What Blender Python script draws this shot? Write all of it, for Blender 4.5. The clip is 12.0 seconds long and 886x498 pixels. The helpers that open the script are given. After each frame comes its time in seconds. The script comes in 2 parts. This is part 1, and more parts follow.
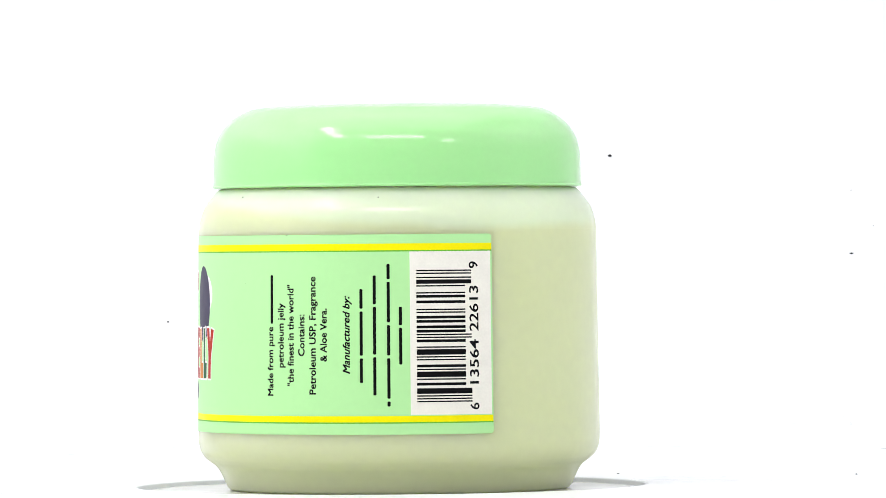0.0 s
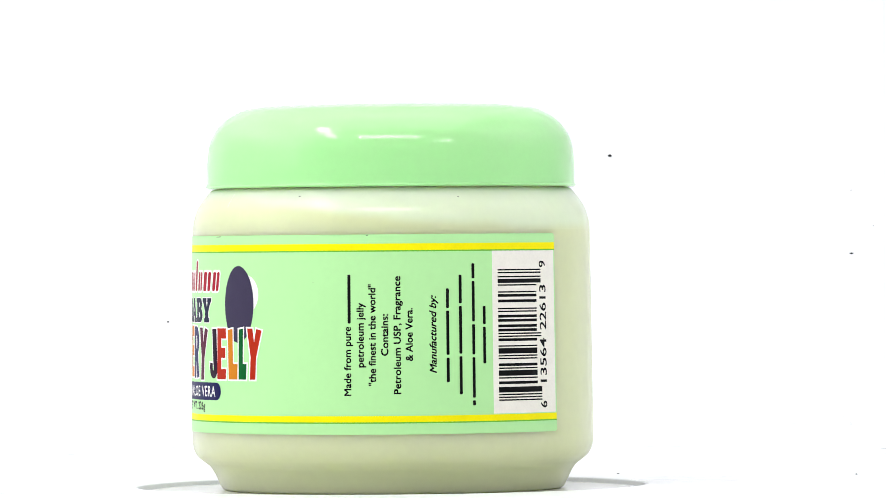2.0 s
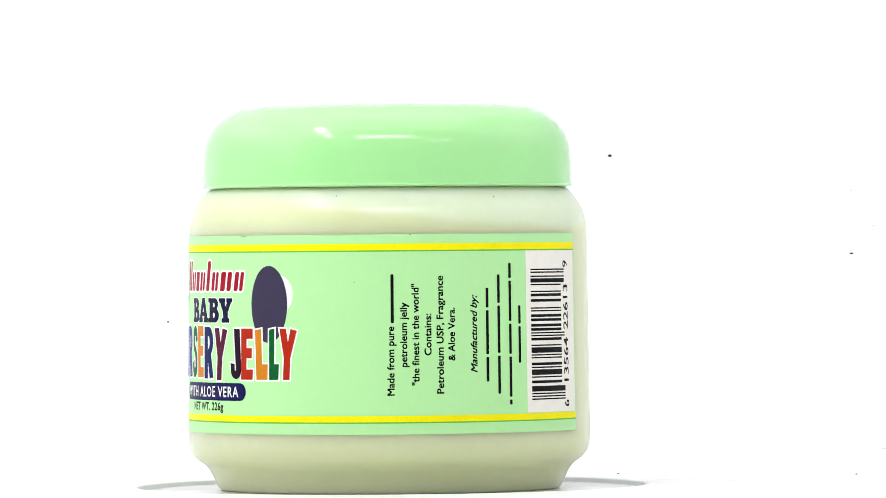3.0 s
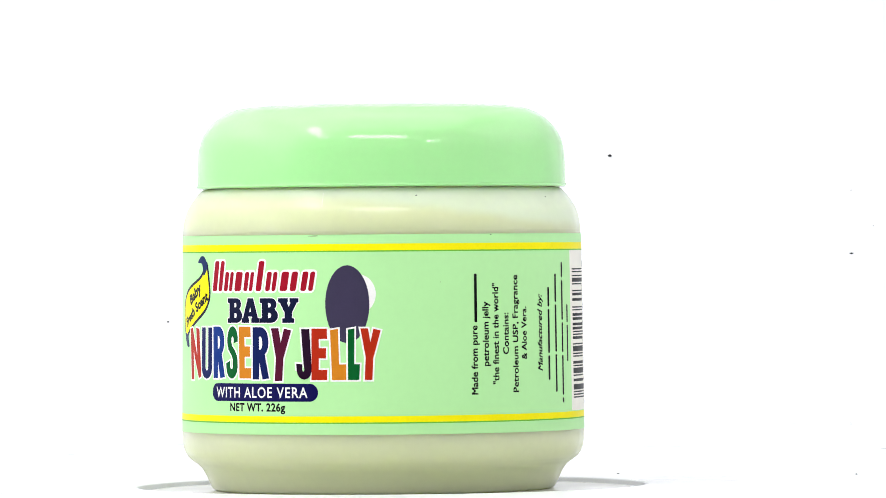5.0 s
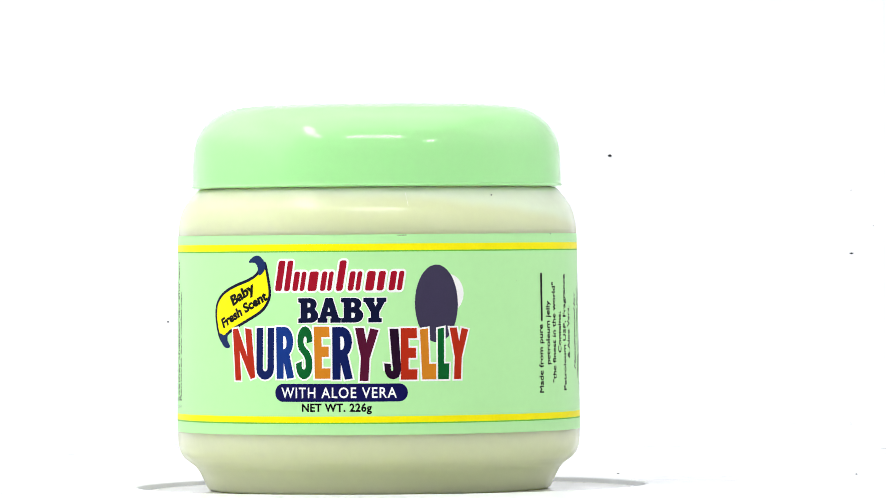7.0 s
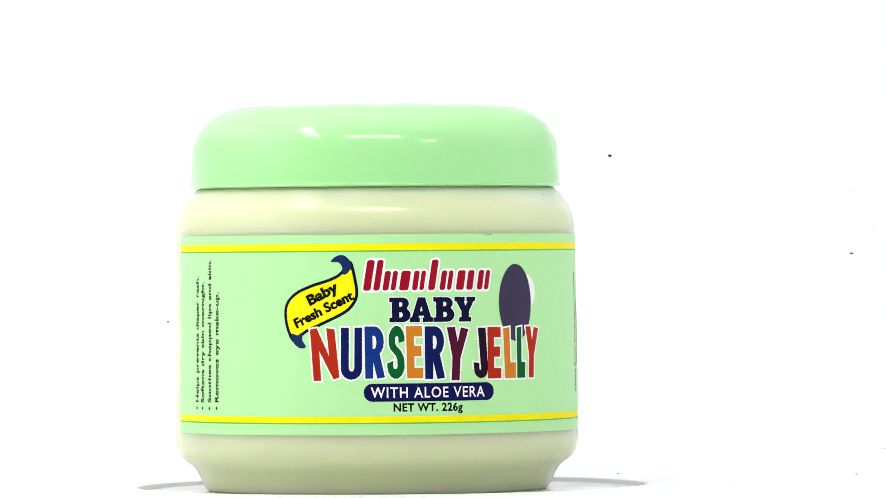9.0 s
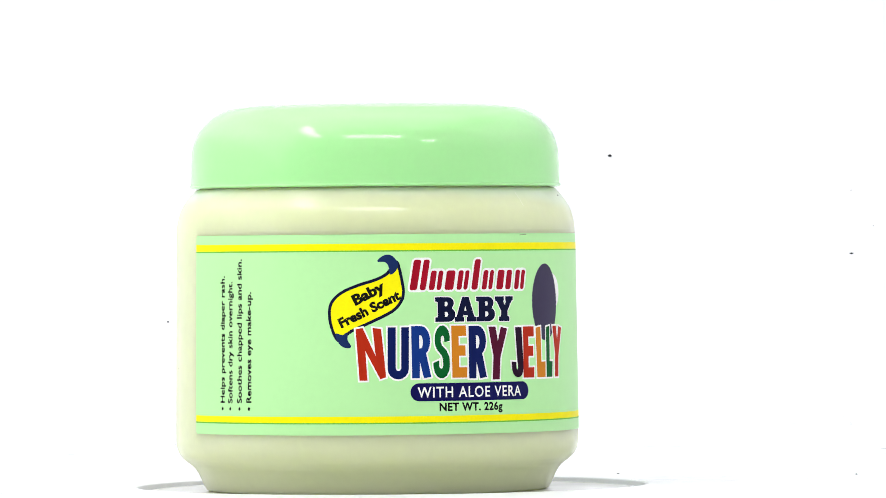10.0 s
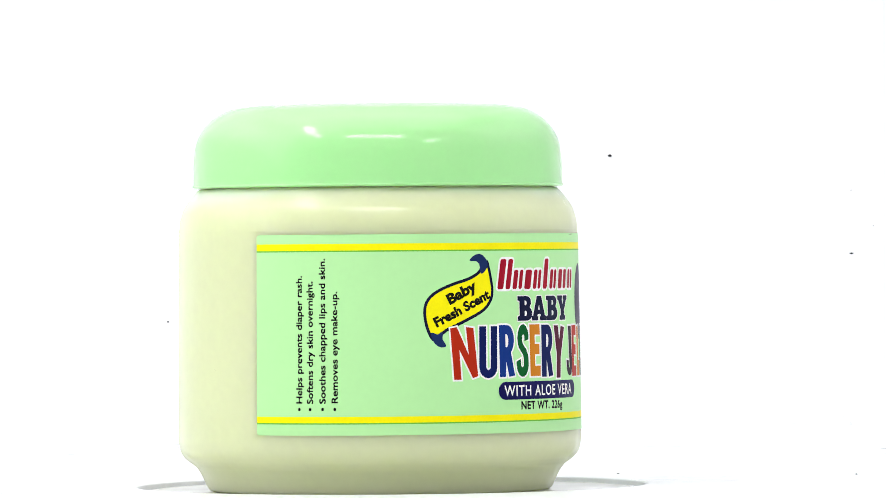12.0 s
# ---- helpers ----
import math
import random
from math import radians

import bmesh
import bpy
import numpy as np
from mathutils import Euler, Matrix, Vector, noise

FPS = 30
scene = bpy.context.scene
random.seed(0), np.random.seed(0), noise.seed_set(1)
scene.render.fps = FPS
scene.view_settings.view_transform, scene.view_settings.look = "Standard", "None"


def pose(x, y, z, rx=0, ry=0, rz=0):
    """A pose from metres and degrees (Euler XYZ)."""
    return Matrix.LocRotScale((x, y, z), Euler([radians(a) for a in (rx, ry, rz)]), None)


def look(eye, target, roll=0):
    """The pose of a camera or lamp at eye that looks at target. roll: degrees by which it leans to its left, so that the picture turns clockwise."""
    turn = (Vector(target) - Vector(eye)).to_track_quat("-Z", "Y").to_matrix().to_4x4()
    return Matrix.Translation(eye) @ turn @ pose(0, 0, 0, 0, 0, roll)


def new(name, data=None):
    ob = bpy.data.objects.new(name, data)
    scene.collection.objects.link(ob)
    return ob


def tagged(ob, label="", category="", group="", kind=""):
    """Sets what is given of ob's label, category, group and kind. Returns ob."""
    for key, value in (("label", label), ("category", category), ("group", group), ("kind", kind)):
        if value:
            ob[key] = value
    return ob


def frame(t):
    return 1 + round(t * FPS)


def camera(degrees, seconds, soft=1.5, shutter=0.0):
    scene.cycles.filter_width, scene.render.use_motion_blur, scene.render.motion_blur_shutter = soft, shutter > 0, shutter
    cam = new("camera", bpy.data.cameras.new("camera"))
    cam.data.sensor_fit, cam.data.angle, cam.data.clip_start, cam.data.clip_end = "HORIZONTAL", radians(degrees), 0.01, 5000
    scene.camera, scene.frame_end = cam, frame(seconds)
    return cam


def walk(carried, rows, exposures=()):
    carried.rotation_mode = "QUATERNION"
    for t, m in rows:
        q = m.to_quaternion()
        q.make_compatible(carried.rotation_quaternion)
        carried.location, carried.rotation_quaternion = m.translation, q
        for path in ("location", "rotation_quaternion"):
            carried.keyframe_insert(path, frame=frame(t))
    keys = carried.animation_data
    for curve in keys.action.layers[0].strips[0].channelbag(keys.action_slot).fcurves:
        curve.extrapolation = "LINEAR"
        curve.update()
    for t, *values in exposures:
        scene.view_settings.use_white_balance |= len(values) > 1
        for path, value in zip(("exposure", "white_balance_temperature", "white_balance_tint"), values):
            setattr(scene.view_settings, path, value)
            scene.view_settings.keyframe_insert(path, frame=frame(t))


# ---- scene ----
cam = camera(7.99, 12.0, soft=0.85)
EYE = (0.0, -1.3105, 0.0491)
walk(cam, [(0.0, look(EYE, (0.0, 0.0, 0.0491), roll=-0.47)), (12.0, look(EYE, (0.0, 0.0, 0.0491), roll=-0.47))],
     exposures=[(0.0, 0.0), (12.0, 0.0)])

# ---- light: a white product-photography set with soft lamps ----
world = bpy.data.worlds.new("world")
world.use_nodes = True
scene.world = world
world.node_tree.nodes["Background"].inputs["Color"].default_value = (1.0, 1.0, 1.0, 1)
world.node_tree.nodes["Background"].inputs["Strength"].default_value = 0.05


def soft_lamp(name, eye, target, sx, sy, watts, roll=0, colour=(1, 1, 1)):
    data = bpy.data.lights.new(name, "AREA")
    data.shape, data.size, data.size_y = "RECTANGLE", sx, sy
    data.energy, data.color = watts, colour
    ob = new(name, data)
    ob.matrix_world = look(eye, target, roll)
    return ob


soft_lamp("overhead_softbox", (-0.12, 0.03, 1.26), (-0.12, 0.03, 0), 1.5, 1.05, 6.8)
soft_lamp("strip_softbox", (-0.02, -0.50, 0.50), (-0.01, 0, 0.06), 0.38, 0.12, 1.5)
soft_lamp("short_strip_softbox", (0.355, -0.50, 0.40), (-0.01, 0, 0.06), 0.13, 0.022, 0.2)
soft_lamp("small_softbox", (-0.48, -0.36, 0.76), (-0.01, 0, 0.06), 0.09, 0.56, 2.0, roll=40)
soft_lamp("west_softbox", (-0.86, 0.02, 0.50), (0, 0.16, 0.20), 1.1, 0.95, 4.5)
soft_lamp("east_softbox", (0.86, 0.16, 0.50), (0, 0.20, 0.20), 0.80, 0.95, 1.6)


# ---- materials ----
def lin(r, g, b):
    return tuple((c / 255 / 12.92) if c <= 10 else ((c / 255 + 0.055) / 1.055) ** 2.4 for c in (r, g, b)) + (1.0,)


def material(name, base, rough=0.5, vary=0.04, grain=800.0, bump=0.0, bump_scale=600.0, sss=0.0, sss_radius=(1, 1, 0.6),
             sss_scale=0.004, coat=0.0, rough_vary=0.08, stain=60.0, ior=1.46):
    """A surface whose colour drifts at two scales, with uneven gloss and a fine relief."""
    m = bpy.data.materials.new(name)
    m.use_nodes = True
    nt = m.node_tree
    p = nt.nodes["Principled BSDF"]
    co = nt.nodes.new("ShaderNodeTexCoord")

    def noise_tex(scale, detail):
        n = nt.nodes.new("ShaderNodeTexNoise")
        n.inputs["Scale"].default_value, n.inputs["Detail"].default_value = scale, detail
        nt.links.new(co.outputs["Object"], n.inputs["Vector"])
        return n

    fine, wide = noise_tex(grain, 3), noise_tex(stain, 4)
    add = nt.nodes.new("ShaderNodeMath")
    add.operation = "ADD"
    nt.links.new(fine.outputs["Fac"], add.inputs[0])
    nt.links.new(wide.outputs["Fac"], add.inputs[1])
    ramp = nt.nodes.new("ShaderNodeMapRange")
    ramp.inputs["From Min"].default_value, ramp.inputs["From Max"].default_value = 0.6, 1.4
    ramp.inputs["To Min"].default_value, ramp.inputs["To Max"].default_value = 1 - vary, 1 + vary
    nt.links.new(add.outputs[0], ramp.inputs["Value"])
    hsv = nt.nodes.new("ShaderNodeHueSaturation")
    hsv.inputs["Color"].default_value = base
    nt.links.new(ramp.outputs[0], hsv.inputs["Value"])
    nt.links.new(hsv.outputs[0], p.inputs["Base Color"])
    rr = nt.nodes.new("ShaderNodeMapRange")
    rr.inputs["From Min"].default_value, rr.inputs["From Max"].default_value = 0.3, 0.7
    rr.inputs["To Min"].default_value, rr.inputs["To Max"].default_value = max(0.02, rough - rough_vary / 2), rough + rough_vary / 2
    nt.links.new(wide.outputs["Fac"], rr.inputs["Value"])
    nt.links.new(rr.outputs[0], p.inputs["Roughness"])
    p.inputs["IOR"].default_value = ior
    p.inputs["Coat Weight"].default_value = coat
    p.inputs["Coat Roughness"].default_value = 0.08
    if sss:
        p.inputs["Subsurface Weight"].default_value = sss
        p.inputs["Subsurface Radius"].default_value = sss_radius
        p.inputs["Subsurface Scale"].default_value = sss_scale
    if bump:
        b = nt.nodes.new("ShaderNodeBump")
        b.inputs["Strength"].default_value, b.inputs["Distance"].default_value = bump, 0.0002
        nb = noise_tex(bump_scale, 2)
        nt.links.new(nb.outputs["Fac"], b.inputs["Height"])
        nt.links.new(b.outputs[0], p.inputs["Normal"])
    return m


WALL = material("white_wall_paint", (0.82, 0.82, 0.83, 1), 0.8, 0.02, 40, 0.1, 300, stain=3)
GREY = material("grey_studio_paint", (0.20, 0.20, 0.205, 1), 0.75, 0.05, 40, 0.1, 300, stain=3)
SHEET = material("white_sheet", (0.85, 0.86, 0.89, 1), 0.30, 0.004, 300, 0.03, 900, stain=8, rough_vary=0.1)
ACRYLIC = material("white_acrylic", (0.70, 0.695, 0.68, 1), 0.18, 0.012, 400, rough_vary=0.06, stain=30)
# cool grey with the shade of the dish's far wall in it
WALL_SHADE = material("cool_grey_plastic", (0.73, 0.73, 0.81, 1), 0.5, 0.04, 500, rough_vary=0.1, stain=40)
LID = material("mint_plastic", (0.41, 0.86, 0.34, 1), 0.12, 0.015, 900, 0.02, 500, sss=0.25, sss_radius=(0.6, 1, 0.6), sss_scale=0.003, rough_vary=0.06)
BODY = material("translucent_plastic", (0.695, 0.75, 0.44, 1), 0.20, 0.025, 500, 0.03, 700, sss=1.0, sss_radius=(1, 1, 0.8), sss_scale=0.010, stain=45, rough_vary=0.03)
PAPER = material("mint_label_film", (0.47, 0.855, 0.37, 1), 0.42, 0.02, 700, 0.05, 260, stain=70)


def fill_line_lid_glow(m, pale):
    """Paler plastic where no jelly lies behind it, tinted with the lid's green light: above a level that dips towards
    one side of the jar.
    """
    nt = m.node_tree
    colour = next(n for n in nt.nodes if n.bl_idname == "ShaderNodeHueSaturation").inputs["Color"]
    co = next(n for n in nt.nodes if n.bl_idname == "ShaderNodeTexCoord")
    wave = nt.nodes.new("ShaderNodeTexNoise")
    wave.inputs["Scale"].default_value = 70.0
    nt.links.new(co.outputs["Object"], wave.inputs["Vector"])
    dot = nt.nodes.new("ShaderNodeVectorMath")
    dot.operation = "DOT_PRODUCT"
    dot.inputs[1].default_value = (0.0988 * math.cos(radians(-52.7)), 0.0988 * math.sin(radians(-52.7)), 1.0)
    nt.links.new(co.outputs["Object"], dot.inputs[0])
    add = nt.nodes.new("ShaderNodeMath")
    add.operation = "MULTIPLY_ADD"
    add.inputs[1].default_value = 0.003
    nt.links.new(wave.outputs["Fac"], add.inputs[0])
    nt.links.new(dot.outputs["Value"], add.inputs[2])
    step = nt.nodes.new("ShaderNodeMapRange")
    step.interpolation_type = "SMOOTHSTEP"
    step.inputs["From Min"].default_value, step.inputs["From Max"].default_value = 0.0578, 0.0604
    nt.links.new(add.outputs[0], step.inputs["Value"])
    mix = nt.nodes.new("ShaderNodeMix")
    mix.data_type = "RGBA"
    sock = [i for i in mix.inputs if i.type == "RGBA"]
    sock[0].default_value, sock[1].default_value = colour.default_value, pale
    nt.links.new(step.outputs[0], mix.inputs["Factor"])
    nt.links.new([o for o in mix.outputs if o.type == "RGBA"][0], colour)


# the green in this pale tone paints in light from the lid
fill_line_lid_glow(BODY, (0.72, 0.83, 0.57, 1))


def ink(name, r, g, b, rough=0.42):
    return material(name, lin(r, g, b), rough, 0.05, 2500, stain=300, ior=1.2)


YELLOW = ink("yellow_ink", 250, 238, 10)
GREEN_LINE = ink("olive_ink", 110, 190, 60)
WHITE = ink("white_ink", 246, 245, 241)
CREAM = ink("warm_white_ink", 243, 240, 229)
BLACK = ink("black_ink", 12, 13, 14)
NAVY = ink("navy_ink", 12, 10, 76)
BLUE_NAVY = ink("dark_navy_ink", 8, 14, 50)
CRIMSON = ink("crimson_ink", 158, 12, 36)
RED = ink("orange_red_ink", 178, 42, 16)
BLUE = ink("blue_ink", 16, 52, 128)
DEEP_BLUE = ink("deep_blue_ink", 8, 24, 84)
GREEN = ink("green_ink", 2, 92, 38)
ORANGE = ink("orange_ink", 208, 128, 30)
PURPLE = ink("purple_ink", 82, 12, 44)
PLUM = ink("dark_plum_ink", 34, 5, 34)
RIBBON_BLUE = ink("ribbon_blue_ink", 24, 44, 92)
SCUFF = material("pale_scuffed_plastic", (0.84, 0.86, 0.72, 1), 0.6, 0.1, 3000)
DUST = material("dark_lint", (0.03, 0.03, 0.035, 1), 0.9, 0.2, 3000)


# ---- mesh helpers ----
def mesh_of(bm, name, mat, smooth=True):
    bmesh.ops.recalc_face_normals(bm, faces=bm.faces)
    me = bpy.data.meshes.new(name)
    bm.to_mesh(me)
    bm.free()
    me.materials.append(mat)
    for p in me.polygons:
        p.use_smooth = smooth
    return me


def part(name, bm, mat, parent, label="", smooth=True):
    """One mesh object under a thing or under a part."""
    ob = new(name, mesh_of(bm, name, mat, smooth))
    ob.parent = parent
    return tagged(ob, label)


def lathe(profile, segments=160):
    """A closed solid of revolution from (radius, height) pairs in metres; a zero radius makes a pole."""
    bm = bmesh.new()
    rings = []
    for r, z in profile:
        if r < 1e-7:
            rings.append([bm.verts.new((0, 0, z))])
        else:
            rings.append([bm.verts.new((r * math.cos(2 * math.pi * i / segments), r * math.sin(2 * math.pi * i / segments), z)) for i in range(segments)])
    for a, b in zip(rings, rings[1:]):
        for i in range(segments):
            j = (i + 1) % segments
            if len(a) == 1:
                bm.faces.new((a[0], b[i], b[j]))
            elif len(b) == 1:
                bm.faces.new((a[i], a[j], b[0]))
            else:
                bm.faces.new((a[i], a[j], b[j], b[i]))
    return bm


def smooth_profile(points, steps=6):
    """Catmull-Rom through (radius, height) pairs in millimetres, given back in metres."""
    out = []
    pts = [points[0], *points, points[-1]]
    for a, b, c, d in zip(pts, pts[1:], pts[2:], pts[3:]):
        for s in range(steps):
            t = s / steps
            out.append(tuple(0.5 * (2 * b[k] + (c[k] - a[k]) * t + (2 * a[k] - 5 * b[k] + 4 * c[k] - d[k]) * t * t
                                    + (3 * b[k] - a[k] - 3 * c[k] + d[k]) * t ** 3) / 1000 for k in (0, 1)))
    out.append((points[-1][0] / 1000, points[-1][1] / 1000))
    return out


# ---- the set: sweep, walls, ceiling ----
TABLE, PLATTER = 0.0005, -0.0004
AXIS_X = -0.01089
HOLE = 0.0527
SEAM = 0.11      # back edge of the flat part round the dish
EDGE = -0.42     # front edge of the sheet
FLAT_END, BEND = 0.34, 0.22


def build_sweep():
    """A thin white sheet on the table, with a rounded dish for the turntable, curving up into the backdrop."""
    verts, faces = [], []
    xs = (-0.9, -0.45, 0.45, 0.9)

    def strip(path, a, b):
        n = len(verts)
        for y, z in path:
            verts.extend([(a, y, z), (b, y, z)])
        for i in range(len(path) - 1):
            faces.append((n + 2 * i, n + 2 * i + 1, n + 2 * i + 3, n + 2 * i + 2))

    bend = [(FLAT_END + BEND * math.sin(a), TABLE + BEND * (1 - math.cos(a))) for a in [math.pi / 2 * i / 32 for i in range(33)]]
    strip([(SEAM, TABLE), (FLAT_END - 0.004, TABLE)] + bend + [(FLAT_END + BEND, 0.6), (FLAT_END + BEND, 1.25)], -0.9, 0.9)
    strip([(EDGE, TABLE), (-0.2, TABLE)], -0.9, 0.9)
    strip([(-0.2, TABLE), (SEAM, TABLE)], -0.9, -0.45)
    strip([(-0.2, TABLE), (SEAM, TABLE)], 0.45, 0.9)
    corners = [math.atan2(y, x - AXIS_X) for x in (-0.45, 0.45) for y in (-0.2, SEAM)]
    angles = sorted([2 * math.pi * i / 128 - math.pi for i in range(128)] + corners)
    n = len(verts)
    lip = ((0.004, 0), (0.0015, 0), (0.0004, 0), (0.0002, -0.00003), (0.0001, -0.00010), (0.00003, -0.00025), (0.0, -0.0006), (0.0, -0.0014))
    for a in angles:
        c, k = math.cos(a), math.sin(a)
        far = min(((0.45 - AXIS_X) / c if c > 0 else (-0.45 - AXIS_X) / c) if abs(c) > 1e-9 else 9, (SEAM if k > 0 else 0.2) / abs(k) if abs(k) > 1e-9 else 9)
        verts.append((AXIS_X + far * c, far * k, TABLE))
        verts.extend([(AXIS_X + (HOLE + d) * c, (HOLE + d) * k, TABLE + h) for d, h in lip])
    m, w = len(angles), len(lip) + 1
    for i in range(m):
        j = (i + 1) % m
        faces.extend([(n + w * i + k + 1, n + w * i + k, n + w * j + k, n + w * j + k + 1) for k in range(w - 1)])
    me = bpy.data.meshes.new("backdrop")
    me.from_pydata(verts, [], faces)
    me.materials.append(SHEET)
    for i, p in enumerate(me.polygons):
        p.use_smooth = i < 35 or i > 38
    uses = {}
    for p in me.polygons:
        for key in p.edge_keys:
            uses[key] = uses.get(key, 0) + 1
    for e in me.edges:
        e.use_edge_sharp = uses[tuple(sorted(e.vertices))] == 1
    ob = new("backdrop", me)
    mod = ob.modifiers.new("thickness", "SOLIDIFY")
    mod.thickness, mod.offset = 0.003, -1.0
    return tagged(ob, "seamless white table sheet curving up behind the jar", "backdrop", kind="structure")


def slab(name, x0, x1, y0, y1, z0, z1, label, paint=WALL):
    bm = bmesh.new()
    bmesh.ops.create_cube(bm, size=1)
    for v in bm.verts:
        v.co = Vector((x0 if v.co.x < 0 else x1, y0 if v.co.y < 0 else y1, z0 if v.co.z < 0 else z1))
    ob = new(name, mesh_of(bm, name, paint, False))
    return tagged(ob, label, name.split("_")[0], kind="structure")


build_sweep()
slab("wall_west", -0.95, -0.91, -1.9, 0.66, -0.05, 1.3, "plain white studio wall")
slab("wall_east", 0.91, 0.95, -1.9, 0.66, -0.05, 1.3, "plain white studio wall")
slab("wall_south", -0.91, 0.91, -1.95, -1.905, -0.05, 1.3, "plain grey studio wall", GREY)
slab("wall_north", -0.91, 0.91, 0.60, 0.64, -0.05, 1.3, "plain white studio wall")
slab("ceiling", -0.95, 0.95, -1.95, 0.66, 1.30, 1.34, "plain white studio ceiling")
slab("floor", -0.905, 0.905, -1.9, 0.595, -0.05, -0.0065, "grey table top under the white sheet", GREY)

# ---- the turntable ----
FLOOR = -0.0065


def build_turntable():
    base = new("turntable")
    base.location = (AXIS_X, 0, FLOOR)
    tagged(base, "small round glossy white display turntable under the jar", "turntable")
    h = PLATTER - FLOOR
    part("platter", lathe([(0, h), (0.030, h), (0.0506, h), (0.0513, h - 0.0002), (0.0516, h - 0.0007), (0.0516, 0.0022), (0.0512, 0.0018), (0.0505, 0.0016), (0, 0.0016)]),
         ACRYLIC, base, "glossy white acrylic disc")
    # ring added to carry the shade on the dish's far wall
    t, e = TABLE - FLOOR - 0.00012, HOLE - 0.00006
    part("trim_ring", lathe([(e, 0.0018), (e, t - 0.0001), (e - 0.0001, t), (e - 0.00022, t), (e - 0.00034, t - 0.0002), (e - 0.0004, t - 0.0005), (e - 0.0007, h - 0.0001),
                             (e - 0.0007, 0.0018), (e, 0.0018)], 192), WALL_SHADE, base, "thin cool-grey plastic ring round the disc")
    part("foot", lathe([(0, 0.0016), (0.047, 0.0016), (0.047, 0.0006), (0.0464, 0.0), (0, 0.0)]), ACRYLIC, base)
    return base


turntable = build_turntable()

# ---- the jar ----
RADIUS = 0.0412
FRONT = radians(-192.72)     # direction of the label's middle when the jar is at its first turn

jar = new("jar")
tagged(jar, "round cream plastic jar of petroleum jelly with mint-green lid and label", "jar")

def wall_radius(z):
    """The body's wall in millimetres: it widens a little towards the foot."""
    return 41.50 - 0.40 * min(max((z - 11.5) / 40, 0), 1)


BODY_PROFILE = [(0, 0.05), (19.86, 0.0), (31.77, -0.25), (34.05, -0.4), (35.15, -0.15), (35.64, 0.5), (36.14, 1.5), (36.93, 3.2), (37.92, 4.6), (39.22, 5.6), (40.21, 6.45),
                (40.98, 7.6), (41.4, 9.2), *((wall_radius(z), z) for z in (11.5, 20, 30, 40, 51.5)), (41.07, 53.2), (40.9, 54.8),
                (40.5, 56.4), (40.06, 57.6), (39.46, 58.6), (38.82, 59.5), (38.12, 60.4), (37.58, 61.05), (36.93, 61.6), (36.04, 61.85), (35.34, 62.1), (35.15, 63), (35.15, 70), (33.76, 70.5), (0, 70.5)]
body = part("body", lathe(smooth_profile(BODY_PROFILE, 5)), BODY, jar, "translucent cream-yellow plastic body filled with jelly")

LID_PROFILE = [(0, 78.95), (10, 78.94), (20, 78.85), (25, 78.7), (28, 78.42), (30.6, 77.9), (33.2, 76.6), (35.2, 74.9), (36.85, 72.6), (37.62, 70.3), (37.9, 68),
               (38.02, 66), (38.05, 63.6), (38.06, 62.7), (38.10, 62.52), (38.22, 62.40), (38.26, 62.26), (38.18, 62.08)]
lid_outer = smooth_profile(LID_PROFILE, 6)
lid_inner = [(0.03803, 0.06194), (0.0379, 0.06184), (0.0370, 0.06184), (0.0368, 0.0621), (0.0366, 0.066), (0.0366, 0.072), (0.034, 0.0755), (0, 0.0765)]
lid = part("lid", lathe(lid_outer + lid_inner), LID, jar, "glossy mint-green domed screw lid")


# ---- the printed label: flat shapes in millimetres, wrapped round the body ----
def flat(splines, offset=0.0, resolution=8):
    """Fills closed outlines (holes inside them stay open), grown by an offset, and gives vertices and faces."""
    cu = bpy.data.curves.new("outline", "CURVE")
    cu.dimensions, cu.fill_mode, cu.offset = "2D", "BOTH", 0.0
    for pts in splines:
        sp = cu.splines.new("POLY")
        sp.points.add(len(pts) - 1)
        for q, (x, y) in zip(sp.points, pts):
            q.co = (x, y, 0, 1)
        sp.use_cyclic_u = True
    cu.offset = offset
    return baked(cu)


def baked(cu):
    ob = bpy.data.objects.new("outline", cu)
    scene.collection.objects.link(ob)
    me = bpy.data.meshes.new_from_object(ob.evaluated_get(bpy.context.evaluated_depsgraph_get()))
    verts = [(v.co.x, v.co.y) for v in me.vertices]
    faces = [tuple(p.vertices) for p in me.polygons]
    bpy.data.objects.remove(ob)
    bpy.data.curves.remove(cu)
    bpy.data.meshes.remove(me)
    return verts, faces


def wording(text, bold=0.0, space=1.0):
    """A line of the built-in font, size one, starting at the origin."""
    cu = bpy.data.curves.new("wording", "FONT")
    cu.body, cu.size, cu.fill_mode, cu.offset, cu.resolution_u, cu.space_character = text, 1.0, "FRONT", bold, 3, space
    return baked(cu)


def fitted(shape, u0, v0, u1, v1, turn=0, shear=0.0):
    """Fits a flat shape into a box on the label; turn 90 makes it read upwards."""
    verts, faces = shape
    a = np.array(verts)
    lo, hi = a.min(0), a.max(0)
    n = (a - lo) / (hi - lo)
    if shear:
        n[:, 0] += shear * (n[:, 1] - 0.5)
    if turn:
        n = np.stack([1 - n[:, 1], n[:, 0]], 1)
    n = n * (u1 - u0, v1 - v0) + (u0, v0)
    return [tuple(r) for r in n], faces


def turned(shape, degrees, u, v):
    c, s = math.cos(radians(degrees)), math.sin(radians(degrees))
    return [(u + x * c - y * s, v + x * s + y * c) for x, y in shape[0]], shape[1]


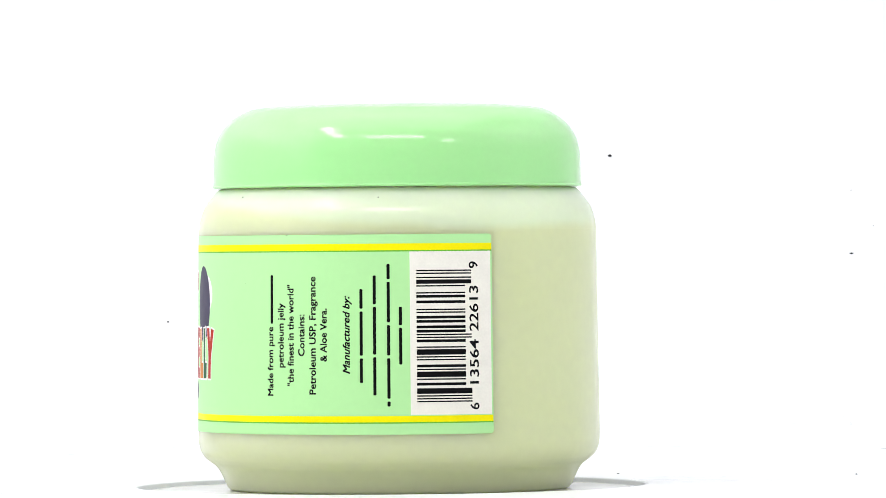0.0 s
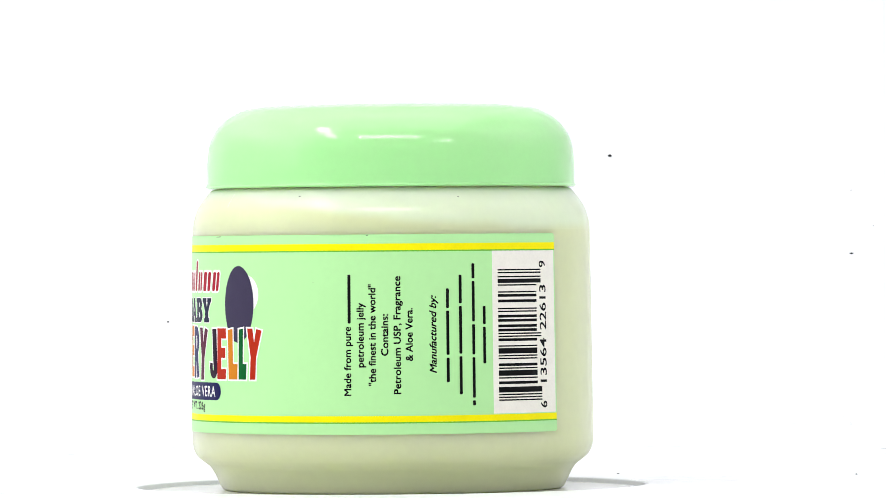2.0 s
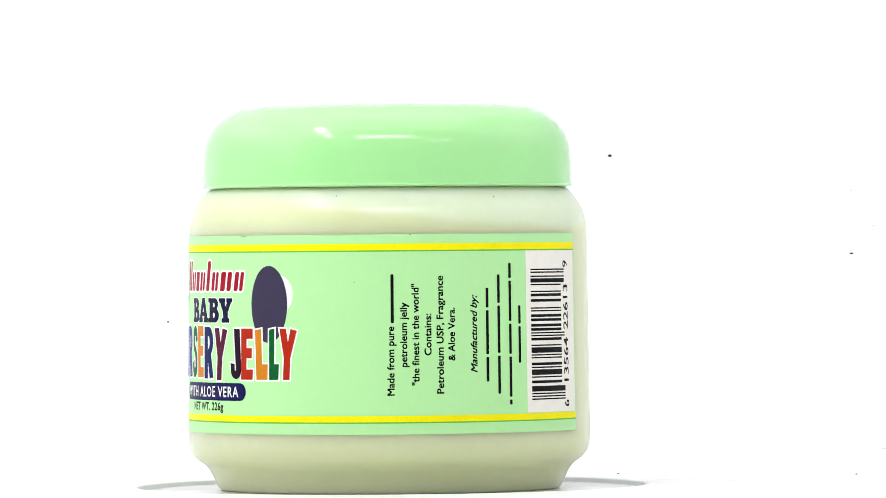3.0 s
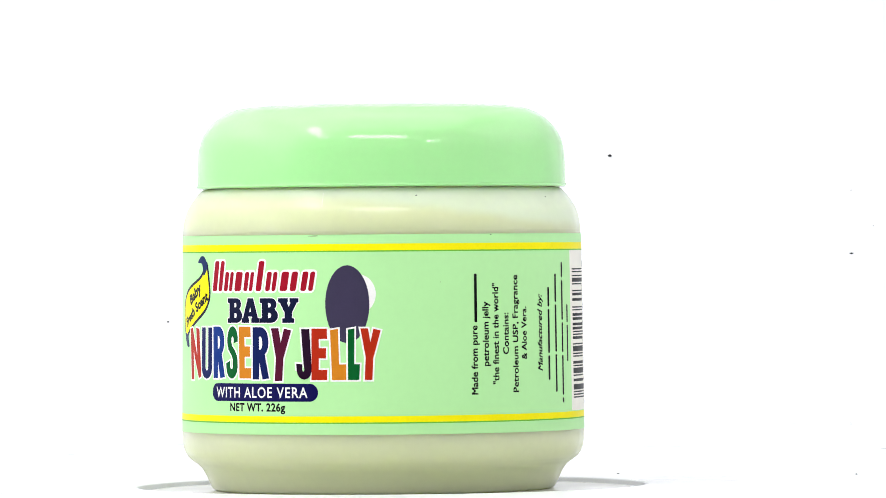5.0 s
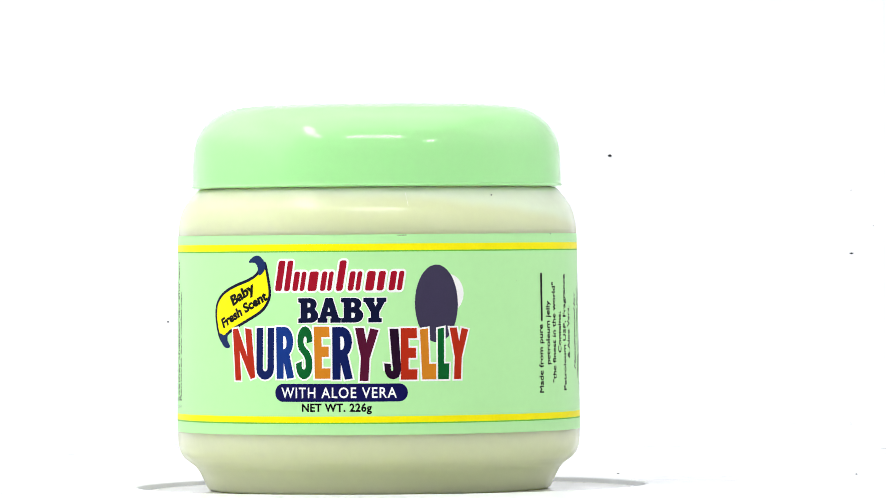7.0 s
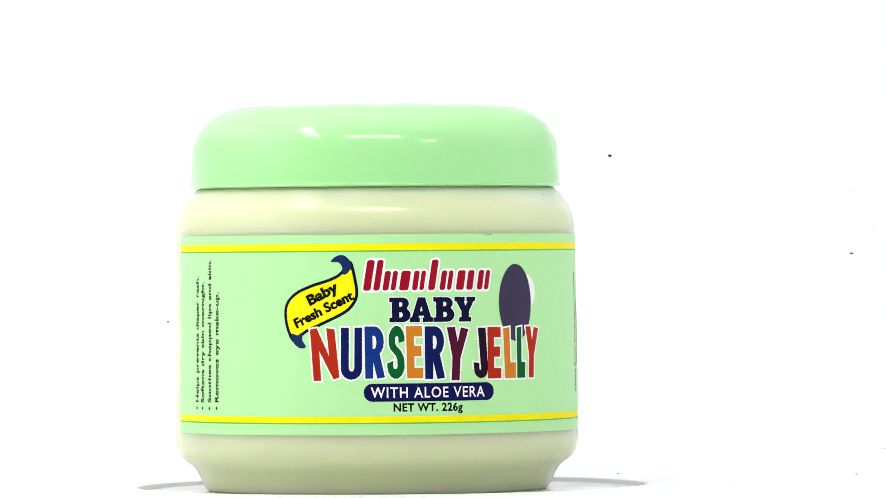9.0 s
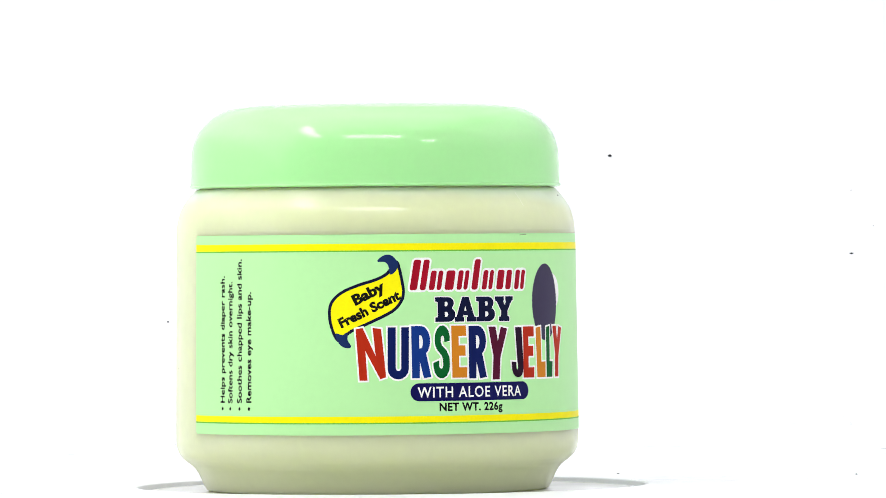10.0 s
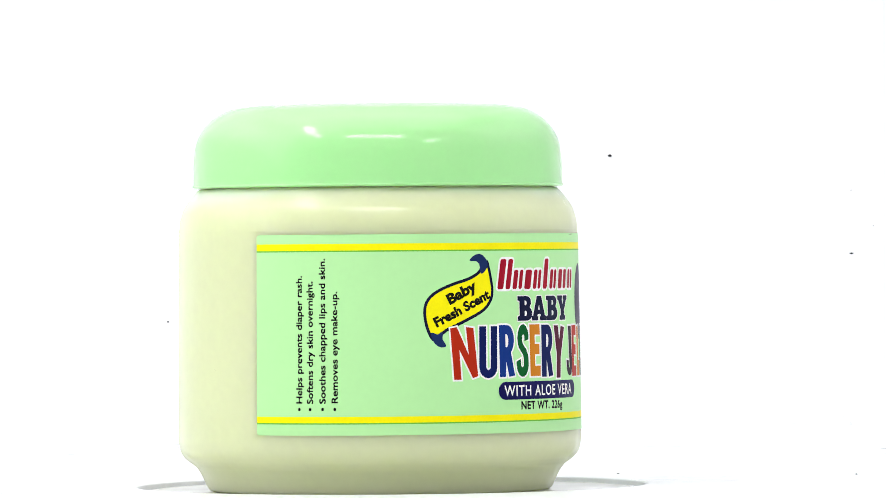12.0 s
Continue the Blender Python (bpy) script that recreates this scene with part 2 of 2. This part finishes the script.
def wrapped(shape, lift, step=0.8, rim=0.0):
    """Wraps a flat shape in millimetres round the body, that far (mm) above its wall."""
    verts, faces = shape
    bm = bmesh.new()
    vs = [bm.verts.new((v[0], v[1], v[2] if len(v) > 2 else 0)) for v in verts]
    for f in faces:
        try:
            bm.faces.new([vs[i] for i in f])
        except ValueError:
            pass
    lo, hi = min(v[0] for v in verts), max(v[0] for v in verts)
    x = math.ceil(lo / step) * step
    while x < hi:
        bmesh.ops.bisect_plane(bm, geom=bm.verts[:] + bm.edges[:] + bm.faces[:], plane_co=(x, 0, 0), plane_no=(1, 0, 0), dist=1e-5)
        x += step
    if rim:
        edges = [e for e in bm.edges if e.is_boundary]
        made = bmesh.ops.extrude_edge_only(bm, edges=edges)["geom"]
        for v in made:
            if isinstance(v, bmesh.types.BMVert):
                v.co.z = -rim
    for v in bm.verts:
        a, r = FRONT + v.co.x / 1000 / RADIUS, (wall_radius(v.co.y) + lift + v.co.z) / 1000
        v.co = Vector((r * math.cos(a), r * math.sin(a), v.co.y / 1000))
    return bm


def printed(name, shape, mat, lift, parent, label="", rim=0.0):
    bm = wrapped(shape, lift, rim=rim)
    me = bpy.data.meshes.new(name)
    for f in bm.faces:
        c = f.calc_center_median()
        if f.normal.dot(Vector((c.x, c.y, 0))) < 0 and not rim:
            f.normal_flip()
    bm.normal_update()
    bm.to_mesh(me)
    bm.free()
    me.materials.append(mat)
    ob = new(name, me)
    ob.parent = parent
    return tagged(ob, label)


def rounded(u0, v0, u1, v1, r, n=6):
    pts = []
    for cx, cy, a0 in ((u1 - r, v1 - r, 0), (u0 + r, v1 - r, 90), (u0 + r, v0 + r, 180), (u1 - r, v0 + r, 270)):
        pts += [(cx + r * math.cos(radians(a0 + 90 * i / n)), cy + r * math.sin(radians(a0 + 90 * i / n))) for i in range(n + 1)]
    return pts


def arc(cx, cy, rx, ry, a0, a1, n=8):
    return [(cx + rx * math.cos(radians(a0 + (a1 - a0) * i / n)), cy + ry * math.sin(radians(a0 + (a1 - a0) * i / n))) for i in range(n + 1)]


def eased(pts, steps=5):
    """A closed Catmull-Rom loop through a few points."""
    out, n = [], len(pts)
    for i in range(n):
        a, b, c, d = (np.array(pts[(i + k) % n]) for k in (-1, 0, 1, 2))
        for k in range(steps):
            t = k / steps
            out.append(tuple(0.5 * (2 * b + (c - a) * t + (2 * a - 5 * b + 4 * c - d) * t * t + (3 * b - a - 3 * c + d) * t ** 3)))
    return out


L0, L1 = -64.65, 93.85
V0, V1 = 11.95, 52.15
label = printed("label", flat([rounded(L0, V0, L1, V1, 0.7)]), PAPER, 0.10, jar, "mint-green printed wrap-round label with yellow stripes", rim=0.13)
INK, COAT = 0.112, 0.012     # height of the print above the body wall, and of one layer of it
for v0, v1 in ((48.95, 50.3), (14.45, 15.7)):
    printed("stripe", flat([[(L0 + 0.05, v0), (L1 - 0.05, v0), (L1 - 0.05, v1), (L0 + 0.05, v1)]]), YELLOW, INK, label, "yellow printed stripe")
    printed("thin_line", flat([[(L0 + 0.05, v0 - 0.28), (L1 - 0.05, v0 - 0.28), (L1 - 0.05, v0 - 0.01), (L0 + 0.05, v0 - 0.01)]]), GREEN_LINE, INK, label, "thin green printed line")

# letters of the title, each an outline in a unit box
GLYPH = {
    "N": [[(0.08, 0), (0, 0.98), (0.22, 1), (0.70, 0.40), (0.62, 1), (0.88, 0.98), (1, 0.06), (0.82, 0.03), (0.28, 0.62), (0.32, 0)]],
    "U": [[(0, 1)] + arc(0.5, 0.2, 0.5, 0.2, 180, 360) + [(1, 1), (0.68, 1)] + arc(0.51, 0.22, 0.17, 0.08, 360, 180) + [(0.34, 1)]],
    "R": [[(0.03, 0), (0, 1), (0.5, 1)] + arc(0.5, 0.72, 0.46, 0.28, 90, -60) + [(1, 0.02), (0.66, 0), (0.40, 0.40), (0.38, 0)],
          [(0.36, 0.84), (0.48, 0.84)] + arc(0.48, 0.70, 0.15, 0.14, 80, -90) + [(0.37, 0.56)]],
    "S": [arc(0.54, 0.74, 0.46, 0.26, 12, 205) + [(0.20, 0.56), (0.52, 0.44), (0.62, 0.36)] + arc(0.47, 0.24, 0.17, 0.075, 20, -170) + [(0.30, 0.32), (0.0, 0.28)]
          + arc(0.5, 0.25, 0.5, 0.25, 190, 375) + [(0.96, 0.40), (0.78, 0.52), (0.48, 0.62), (0.40, 0.70)] + arc(0.55, 0.76, 0.14, 0.065, 190, 20) + [(0.70, 0.70), (0.98, 0.72)]],
    "E": [[(0.02, 0), (0, 1), (0.95, 1), (0.97, 0.82), (0.42, 0.82), (0.43, 0.61), (0.90, 0.61), (0.90, 0.43), (0.43, 0.43), (0.43, 0.18), (1, 0.18), (0.98, 0)]],
    "Y": [[(0, 1), (0.34, 1), (0.50, 0.68), (0.68, 0.99), (1, 0.96), (0.62, 0.42), (0.58, 0), (0.24, 0), (0.28, 0.44)]],
    "J": [[(0.42, 1), (0.92, 1), (1.0, 0.2)] + arc(0.5, 0.17, 0.48, 0.17, 0, -180) + [(0.0, 0.3), (0.34, 0.29)] + arc(0.45, 0.2, 0.11, 0.06, 180, 360) + [(0.52, 0.3)]],
    "L": [[(0.12, 0), (0, 0.98), (0.46, 1), (0.52, 0.29), (1, 0.29), (0.98, 0)]],
    "B": [[(0, 0), (0, 0.14), (0.13, 0.16), (0.13, 0.84), (0, 0.86), (0, 1), (0.62, 1)] + arc(0.62, 0.77, 0.30, 0.23, 85, -50) + arc(0.64, 0.28, 0.36, 0.28, 55, -85),
          [(0.44, 0.85), (0.55, 0.85)] + arc(0.55, 0.73, 0.10, 0.12, 80, -80, 5) + [(0.44, 0.61)],
          [(0.44, 0.42), (0.56, 0.42)] + arc(0.56, 0.29, 0.11, 0.13, 80, -80, 5) + [(0.44, 0.15)]],
    "A": [[(0, 0), (0, 0.15), (0.09, 0.17), (0.36, 1), (0.64, 1), (0.91, 0.17), (1, 0.15), (1, 0), (0.58, 0), (0.58, 0.14), (0.64, 0.16), (0.61, 0.27), (0.37, 0.27),
           (0.34, 0.16), (0.40, 0.14), (0.40, 0)], [(0.40, 0.41), (0.58, 0.41), (0.49, 0.74)]],
    "Ys": [[(0, 1), (0.46, 1), (0.46, 0.87), (0.40, 0.85), (0.53, 0.60), (0.66, 0.85), (0.60, 0.87), (0.60, 1), (1, 1), (1, 0.87), (0.92, 0.85), (0.67, 0.42), (0.67, 0.16),
            (0.78, 0.14), (0.78, 0), (0.22, 0), (0.22, 0.14), (0.34, 0.16), (0.34, 0.42), (0.08, 0.85), (0, 0.87)]],
}


def letter(key, u0, v0, u1, v1, mat, halo, lean=0.0, fat=0.0, label_text=""):
    outlines = [[(u0 + x * (u1 - u0) + lean * (y - 0.5), v0 + y * (v1 - v0)) for x, y in loop] for loop in GLYPH[key]]
    if halo:
        printed("letter_outline", flat([outlines[0]], halo + fat), WHITE, INK + 2 * COAT, label, "white outline of a printed letter")
    printed("letter", flat(outlines, fat), mat, INK + 3 * COAT, label, label_text)


# white patch on the label beside the title
printed("white_patch", flat([arc(22.5, 40.2, 3.7, 4.0, 0, 354, 40)]), WHITE, INK, label, "white oval patch beside the title")

# the picture beside the title, as one plain violet-grey shape
printed("plain_emblem", flat([arc(20.4, 38.2, 4.5, 7.8, 0, 354, 40)]), ink("violet_grey_ink", 62, 56, 80), INK + COAT, label, "plain violet-grey printed oval")

TITLE = [("N", -23.8, 22.9, -18.1, 33.4, RED, -0.3), ("U", -17.6, 23.1, -13.4, 33.5, DEEP_BLUE, 0.1), ("R", -12.85, 23.3, -8.9, 33.7, BLUE, 0.0),
         ("S", -8.35, 23.2, -4.9, 33.8, GREEN, 0.1), ("E", -4.5, 23.3, -1.2, 33.7, ORANGE, -0.1), ("R", -0.8, 23.1, 3.35, 33.6, DEEP_BLUE, 0.1),
         ("Y", 3.8, 22.8, 8.4, 33.4, PURPLE, 0.2), ("J", 9.6, 23.1, 12.9, 33.2, PLUM, -0.3), ("E", 12.95, 23.0, 16.3, 33.3, RED, 0.1),
         ("L", 16.9, 23.0, 20.15, 33.2, ORANGE, 0.0), ("L", 20.4, 23.0, 22.95, 33.3, GREEN, 0.3), ("Y", 23.05, 23.0, 27.0, 33.3, RED, 0.1)]
for key, u0, v0, u1, v1, mat, lean in TITLE:
    letter(key, u0 + 0.1, v0 + 0.1, u1 - 0.1, v1 - 0.1, mat, 0.34, lean, 0.12)
for key, u0, u1 in (("B", -7.85, -3.65), ("A", -3.75, 1.0), ("B", 1.1, 5.5), ("Ys", 5.6, 10.15)):
    letter(key, u0 + 0.08, 34.62, u1 - 0.08, 39.35, BLUE_NAVY, 0.2, 0.0, 0.11)

# the brand as plain crimson shapes with a white edge
BRAND = [(-12.8, -9.5, 47.0), (-8.9, -6.3, 44.8), (-5.6, -3.7, 44.8), (-3.0, -0.6, 44.8), (0.3, 1.7, 47.0), (2.7, 5.2, 44.8), (6.2, 9.9, 44.8), (10.9, 13.6, 44.8)]


def block(a, b, top, g):
    """A slanted bar with rounded corners, grown by g."""
    return [(x + 0.16 * (y - 43), y) for x, y in rounded(a - g, 40.9 - g, b + g, top + g, 0.45 + g)]


for u0, u1, v1 in BRAND:
    printed("brand_shape_outline", flat([block(u0, u1, v1, 0.42)]), WHITE, INK + COAT, label, "white edge of plain shapes")
    bars = [(u0, u1)] if u1 - u0 < 2.2 else [(u0, u0 + 0.46 * (u1 - u0)), (u0 + 0.62 * (u1 - u0), u1)]
    for a, b in bars:
        printed("brand_shape", flat([block(a, b, v1, 0.0)]), CRIMSON, INK + 2 * COAT, label, "plain crimson shape")

# pill-shaped panel and weight
printed("pill_panel", flat([rounded(-13.1, 18.65, 14.3, 22.25, 1.75, 8)]), NAVY, INK + 2 * COAT, label, "dark navy pill-shaped panel")
printed("text_line", fitted(wording("WITH ALOE VERA", 0.014, 1.14), -11.7, 19.35, 12.1, 21.55), WHITE, INK + 3 * COAT, label, "white printed words")
printed("text_line", fitted(wording("NET WT. 226g", 0.034, 1.08), -7.2, 16.1, 7.1, 18.35), BLACK, INK, label, "black printed words")

# yellow ribbon with curled navy ends
UPPER = [(-15.9, 46.3), (-17.3, 44.2), (-19.6, 42.9), (-23.4, 41.7), (-26.6, 40.3), (-28.5, 38.5), (-29.0, 36.3), (-28.5, 33.4), (-27.4, 31.2)]
LOWER = [(-26.3, 32.0), (-24.6, 33.2), (-21.0, 34.8), (-16.8, 36.9), (-15.0, 38.9), (-14.6, 40.8), (-15.0, 43.4), (-15.4, 45.2)]

RIBBON = eased(UPPER + LOWER)
printed("ribbon_edge", flat([RIBBON], 0.55), BLUE_NAVY, INK, label, "dark outline of the ribbon")
printed("ribbon", flat([RIBBON], -0.05), YELLOW, INK + COAT, label, "yellow printed ribbon")
printed("ribbon_curl", flat([eased([(-19.4, 46.8), (-18.2, 47.8), (-16.8, 47.8), (-15.6, 46.5), (-15.7, 45.2), (-16.9, 44.2), (-17.2, 45.8), (-18.0, 46.7)])], 0.12), RIBBON_BLUE, INK + 2 * COAT, label,
        "blue curled ribbon end")
printed("ribbon_curl", flat([eased([(-27.9, 32.2), (-27.3, 30.5), (-26.2, 29.6), (-25.0, 29.7), (-25.7, 31.0), (-25.7, 32.4), (-26.6, 31.9)])], 0.12), RIBBON_BLUE, INK + 2 * COAT, label,
        "blue curled ribbon end")


def centred(shape, width, height):
    verts, faces = fitted(shape, -width / 2, -height / 2, width / 2, height / 2)
    return verts, faces


printed("text_line", turned(centred(wording("Baby", 0.048), 6.9, 2.9), 27, -21.2, 40.1), BLACK, INK + 2 * COAT, label, "black printed words")
printed("text_line", turned(centred(wording("Fresh Scent", 0.048), 13.4, 2.1), 26, -21.2, 37.2), BLACK, INK + 2 * COAT, label, "black printed words")


def heavier(shape, by):
    """Thickens thin print: four copies shifted by that many millimetres, each a hair above the last."""
    verts, faces = [], []
    for i, (dx, dy) in enumerate(((by, by), (-by, by), (by, -by), (-by, -by))):
        n = len(verts)
        verts += [(x + dx, y + dy, 0.002 * i) for x, y in shape[0]]
        faces += [tuple(n + k for k in f) for f in shape[1]]
    return verts, faces


# small print that reads upwards: words, base line (u), start and end (v)
def small_print(text, base, v0, v1, cap, bold=0.0, shear=0.0):
    probe = wording(text, bold)
    a = np.array(probe[0])
    lo, hi = a.min(0), a.max(0)
    s = cap / 0.70
    top, bottom = hi[1] * s, lo[1] * s
    line = fitted(probe, base - top, v0, base - bottom, v1, turn=90, shear=shear)
    printed("text_line", heavier(line, 0.042), BLACK, INK + COAT, label, "small black printed words")


def word_bars(words, base, v0, v1, height):
    """Plain bars the size of words, for what is not to be lettered."""
    total = sum(words) + 0.55 * (len(words) - 1)
    k = (v1 - v0) / total
    v = v0
    for w in words:
        printed("print_bar", flat([rounded(base - height, v, base, v + w * k, 0.2, 3)]), BLACK, INK + COAT, label, "small black printed bar")
        v += (w + 0.55) * k


small_print("\u2022 Helps prevents diaper rash.", -54.2, 16.9, 43.9, 1.25)
small_print("\u2022 Softens dry skin overnight.", -51.9, 16.9, 42.8, 1.25)
small_print("\u2022 Soothes chapped lips and skin.", -49.3, 16.9, 47.3, 1.25)
small_print("\u2022 Removes eye make-up.", -46.8, 16.9, 40.7, 1.25)
small_print("Made from pure", 47.2, 19.8, 33.6, 1.4)
word_bars([9], 47.2, 34.3, 44.1, 0.62)
small_print("petroleum jelly", 49.8, 25.5, 38.4, 1.4)
small_print("\"the finest in the world\"", 52.2, 21.8, 42.1, 1.4)
small_print("Contains:", 54.7, 27.8, 36.1, 1.4)
small_print("Petroleum USP, Fragrance", 57.2, 20.1, 43.7, 1.4)
small_print("& Aloe Vera.", 59.6, 26.7, 37.3, 1.4)
small_print("Manufactured by:", 64.4, 24.4, 39.7, 1.4, shear=0.04)
word_bars([5, 9, 4], 67.1, 22.35, 41.2, 0.62)
word_bars([8, 10, 6], 69.8, 19.85, 43.9, 0.62)
word_bars([1, 8, 6, 8, 3], 72.6, 17.6, 46.2, 0.62)
word_bars([8, 4], 75.0, 26.0, 37.6, 0.62)

# barcode panel
printed("barcode_panel", flat([[(76.6, 15.86), (93.5, 15.86), (93.5, 48.7), (76.6, 48.7)]]), CREAM, INK, label, "warm white barcode panel")
CODE = {"1": "0011001", "2": "0010011", "3": "0111101", "4": "0100011", "5": "0110001", "6": "0101111", "9": "0001011"}


def barcode():
    left, right = "613564", "226139"
    bits, tall = "101", "111"
    for i, c in enumerate(left):
        bits, tall = bits + CODE[c], tall + ("1111111" if i == 0 else "0000000")
    bits, tall = bits + "01010", tall + "11111"
    for i, c in enumerate(right):
        bits, tall = bits + "".join("10"[int(b)] for b in CODE[c]), tall + ("1111111" if i == 5 else "0000000")
    bits, tall = bits + "101", tall + "111"
    v0, v1 = 18.4, 44.95
    m = (v1 - v0) / len(bits)
    i = 0
    while i < len(bits):
        j = i
        while j < len(bits) and bits[j] == "1":
            j += 1
        if j > i:
            a, b, u1 = v0 + i * m, v0 + j * m, 89.25 if tall[i] == "1" else 87.95
            printed("barcode_bar", ([(77.9, a), (u1, a), (u1, b), (77.9, b)], [(0, 1, 2, 3)]), BLACK, INK + COAT, label, "black printed bar")
        i = max(j, i + 1)


barcode()
for text, v0, v1 in (("6", 16.8, 18.2), ("13564", 22.0, 30.9), ("22613", 32.6, 41.7), ("9", 45.2, 46.6)):
    printed("text_line", fitted(wording(text, 0.016), 88.75, v0, 90.75, v1, turn=90), BLACK, INK + COAT, label, "black printed digits")


crease = [(13.4 + 1.1 * math.cos(a), 51.9 + (0.10 + 0.05 * math.cos(a)) * math.sin(a) + 0.05 * math.cos(a)) for a in [2 * math.pi * i / 20 for i in range(20)]]
printed("crease", flat([crease]), ink("grey_smudge", 150, 178, 132), INK + COAT, label, "small smudged crease at the label edge")


# ---- flecks of dirt on the jar; camera sensor dust added as backdrop specks ----
def fleck(size, seed):
    rnd = random.Random(seed)
    bm = bmesh.new()
    bmesh.ops.create_icosphere(bm, subdivisions=1, radius=size)
    for v in bm.verts:
        v.co *= rnd.uniform(0.6, 1.25)
        v.co.z *= 0.6
    return bm


def on_shoulder(angle, z, r):
    return Vector((r / 1000 * math.cos(FRONT + angle), r / 1000 * math.sin(FRONT + angle), z / 1000))


for i, (angle, z, r, size) in enumerate(((0.849, 59.95, 38.52, 0.2), (1.703, 59.6, 38.76, 0.2), (1.228, 52.0, 41.14, 0.22), (2.47, 4.9, 37.82, 0.2),
                                             (0.953, 42.5, 41.22, 0.14), (-1.867, 25.0, 41.28, 0.15))):
    ob = part("dirt_fleck", fleck(size / 1000, i), DUST, jar, "tiny dark fleck of dirt")
    ob.location = on_shoulder(angle, z, r)


def scratch(angle, lean):
    """A pale scuff that runs down the shoulder."""
    bm = bmesh.new()
    rows = []
    for k, (z, r) in enumerate(((60.6, 38.0), (60.0, 38.48), (59.4, 38.94), (58.8, 39.37), (58.2, 39.74), (57.7, 40.04))):
        a, w = angle + lean * k / 5, 0.0014 * (1, 0.8, 0.35, 0.7, 1, 0.5)[k]
        rows.append([bm.verts.new(on_shoulder(a + d * w, z, r + 0.02)) for d in (-1, 0, 1)])
    for p, q in zip(rows, rows[1:]):
        for i in range(2):
            bm.faces.new((p[i], p[i + 1], q[i + 1], q[i]))
    return bm


part("scratch", scratch(0.355, 0.008), SCUFF, jar, "pale scuff on the plastic shoulder")

# dust on the camera sensor, set as solid specks on the sheet
SENSOR_DUST = ((0.048, 0.5053, 0.0754, 0.62), (-0.0764, 0.449, 0.0295, 0.5), (0.115, 0.475, 0.0469, 0.6),
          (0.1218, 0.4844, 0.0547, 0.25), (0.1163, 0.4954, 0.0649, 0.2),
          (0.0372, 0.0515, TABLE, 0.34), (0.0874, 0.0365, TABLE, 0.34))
for i, (x, y, z, size) in enumerate(SENSOR_DUST):
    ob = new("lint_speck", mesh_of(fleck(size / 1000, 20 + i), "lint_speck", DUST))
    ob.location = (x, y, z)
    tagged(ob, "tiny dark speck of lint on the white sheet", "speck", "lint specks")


# ---- what moves: the jar stands a little off the turntable's axis and goes round with it ----
TURNS = [-0.16, 6.39, 12.92, 19.43, 25.97, 32.49, 39.0, 45.5, 52.01, 58.52, 65.02, 71.58, 78.24, 84.85, 91.52, 98.12, 104.72, 111.33, 117.93, 124.37, 130.85, 137.29, 143.81, 150.25, 156.74]


def motions():
    off, start = 0.00303, 1.0458
    spin, carry = [], []
    for i, deg in enumerate(TURNS):
        a = radians(deg) + start
        spin.append((0.5 * i, pose(AXIS_X, 0, FLOOR, 0, 0, deg)))
        carry.append((0.5 * i, pose(AXIS_X + off * math.cos(a), off * math.sin(a), 0, 0, 0, deg)))
    walk(turntable, spin)
    walk(jar, carry)


motions()
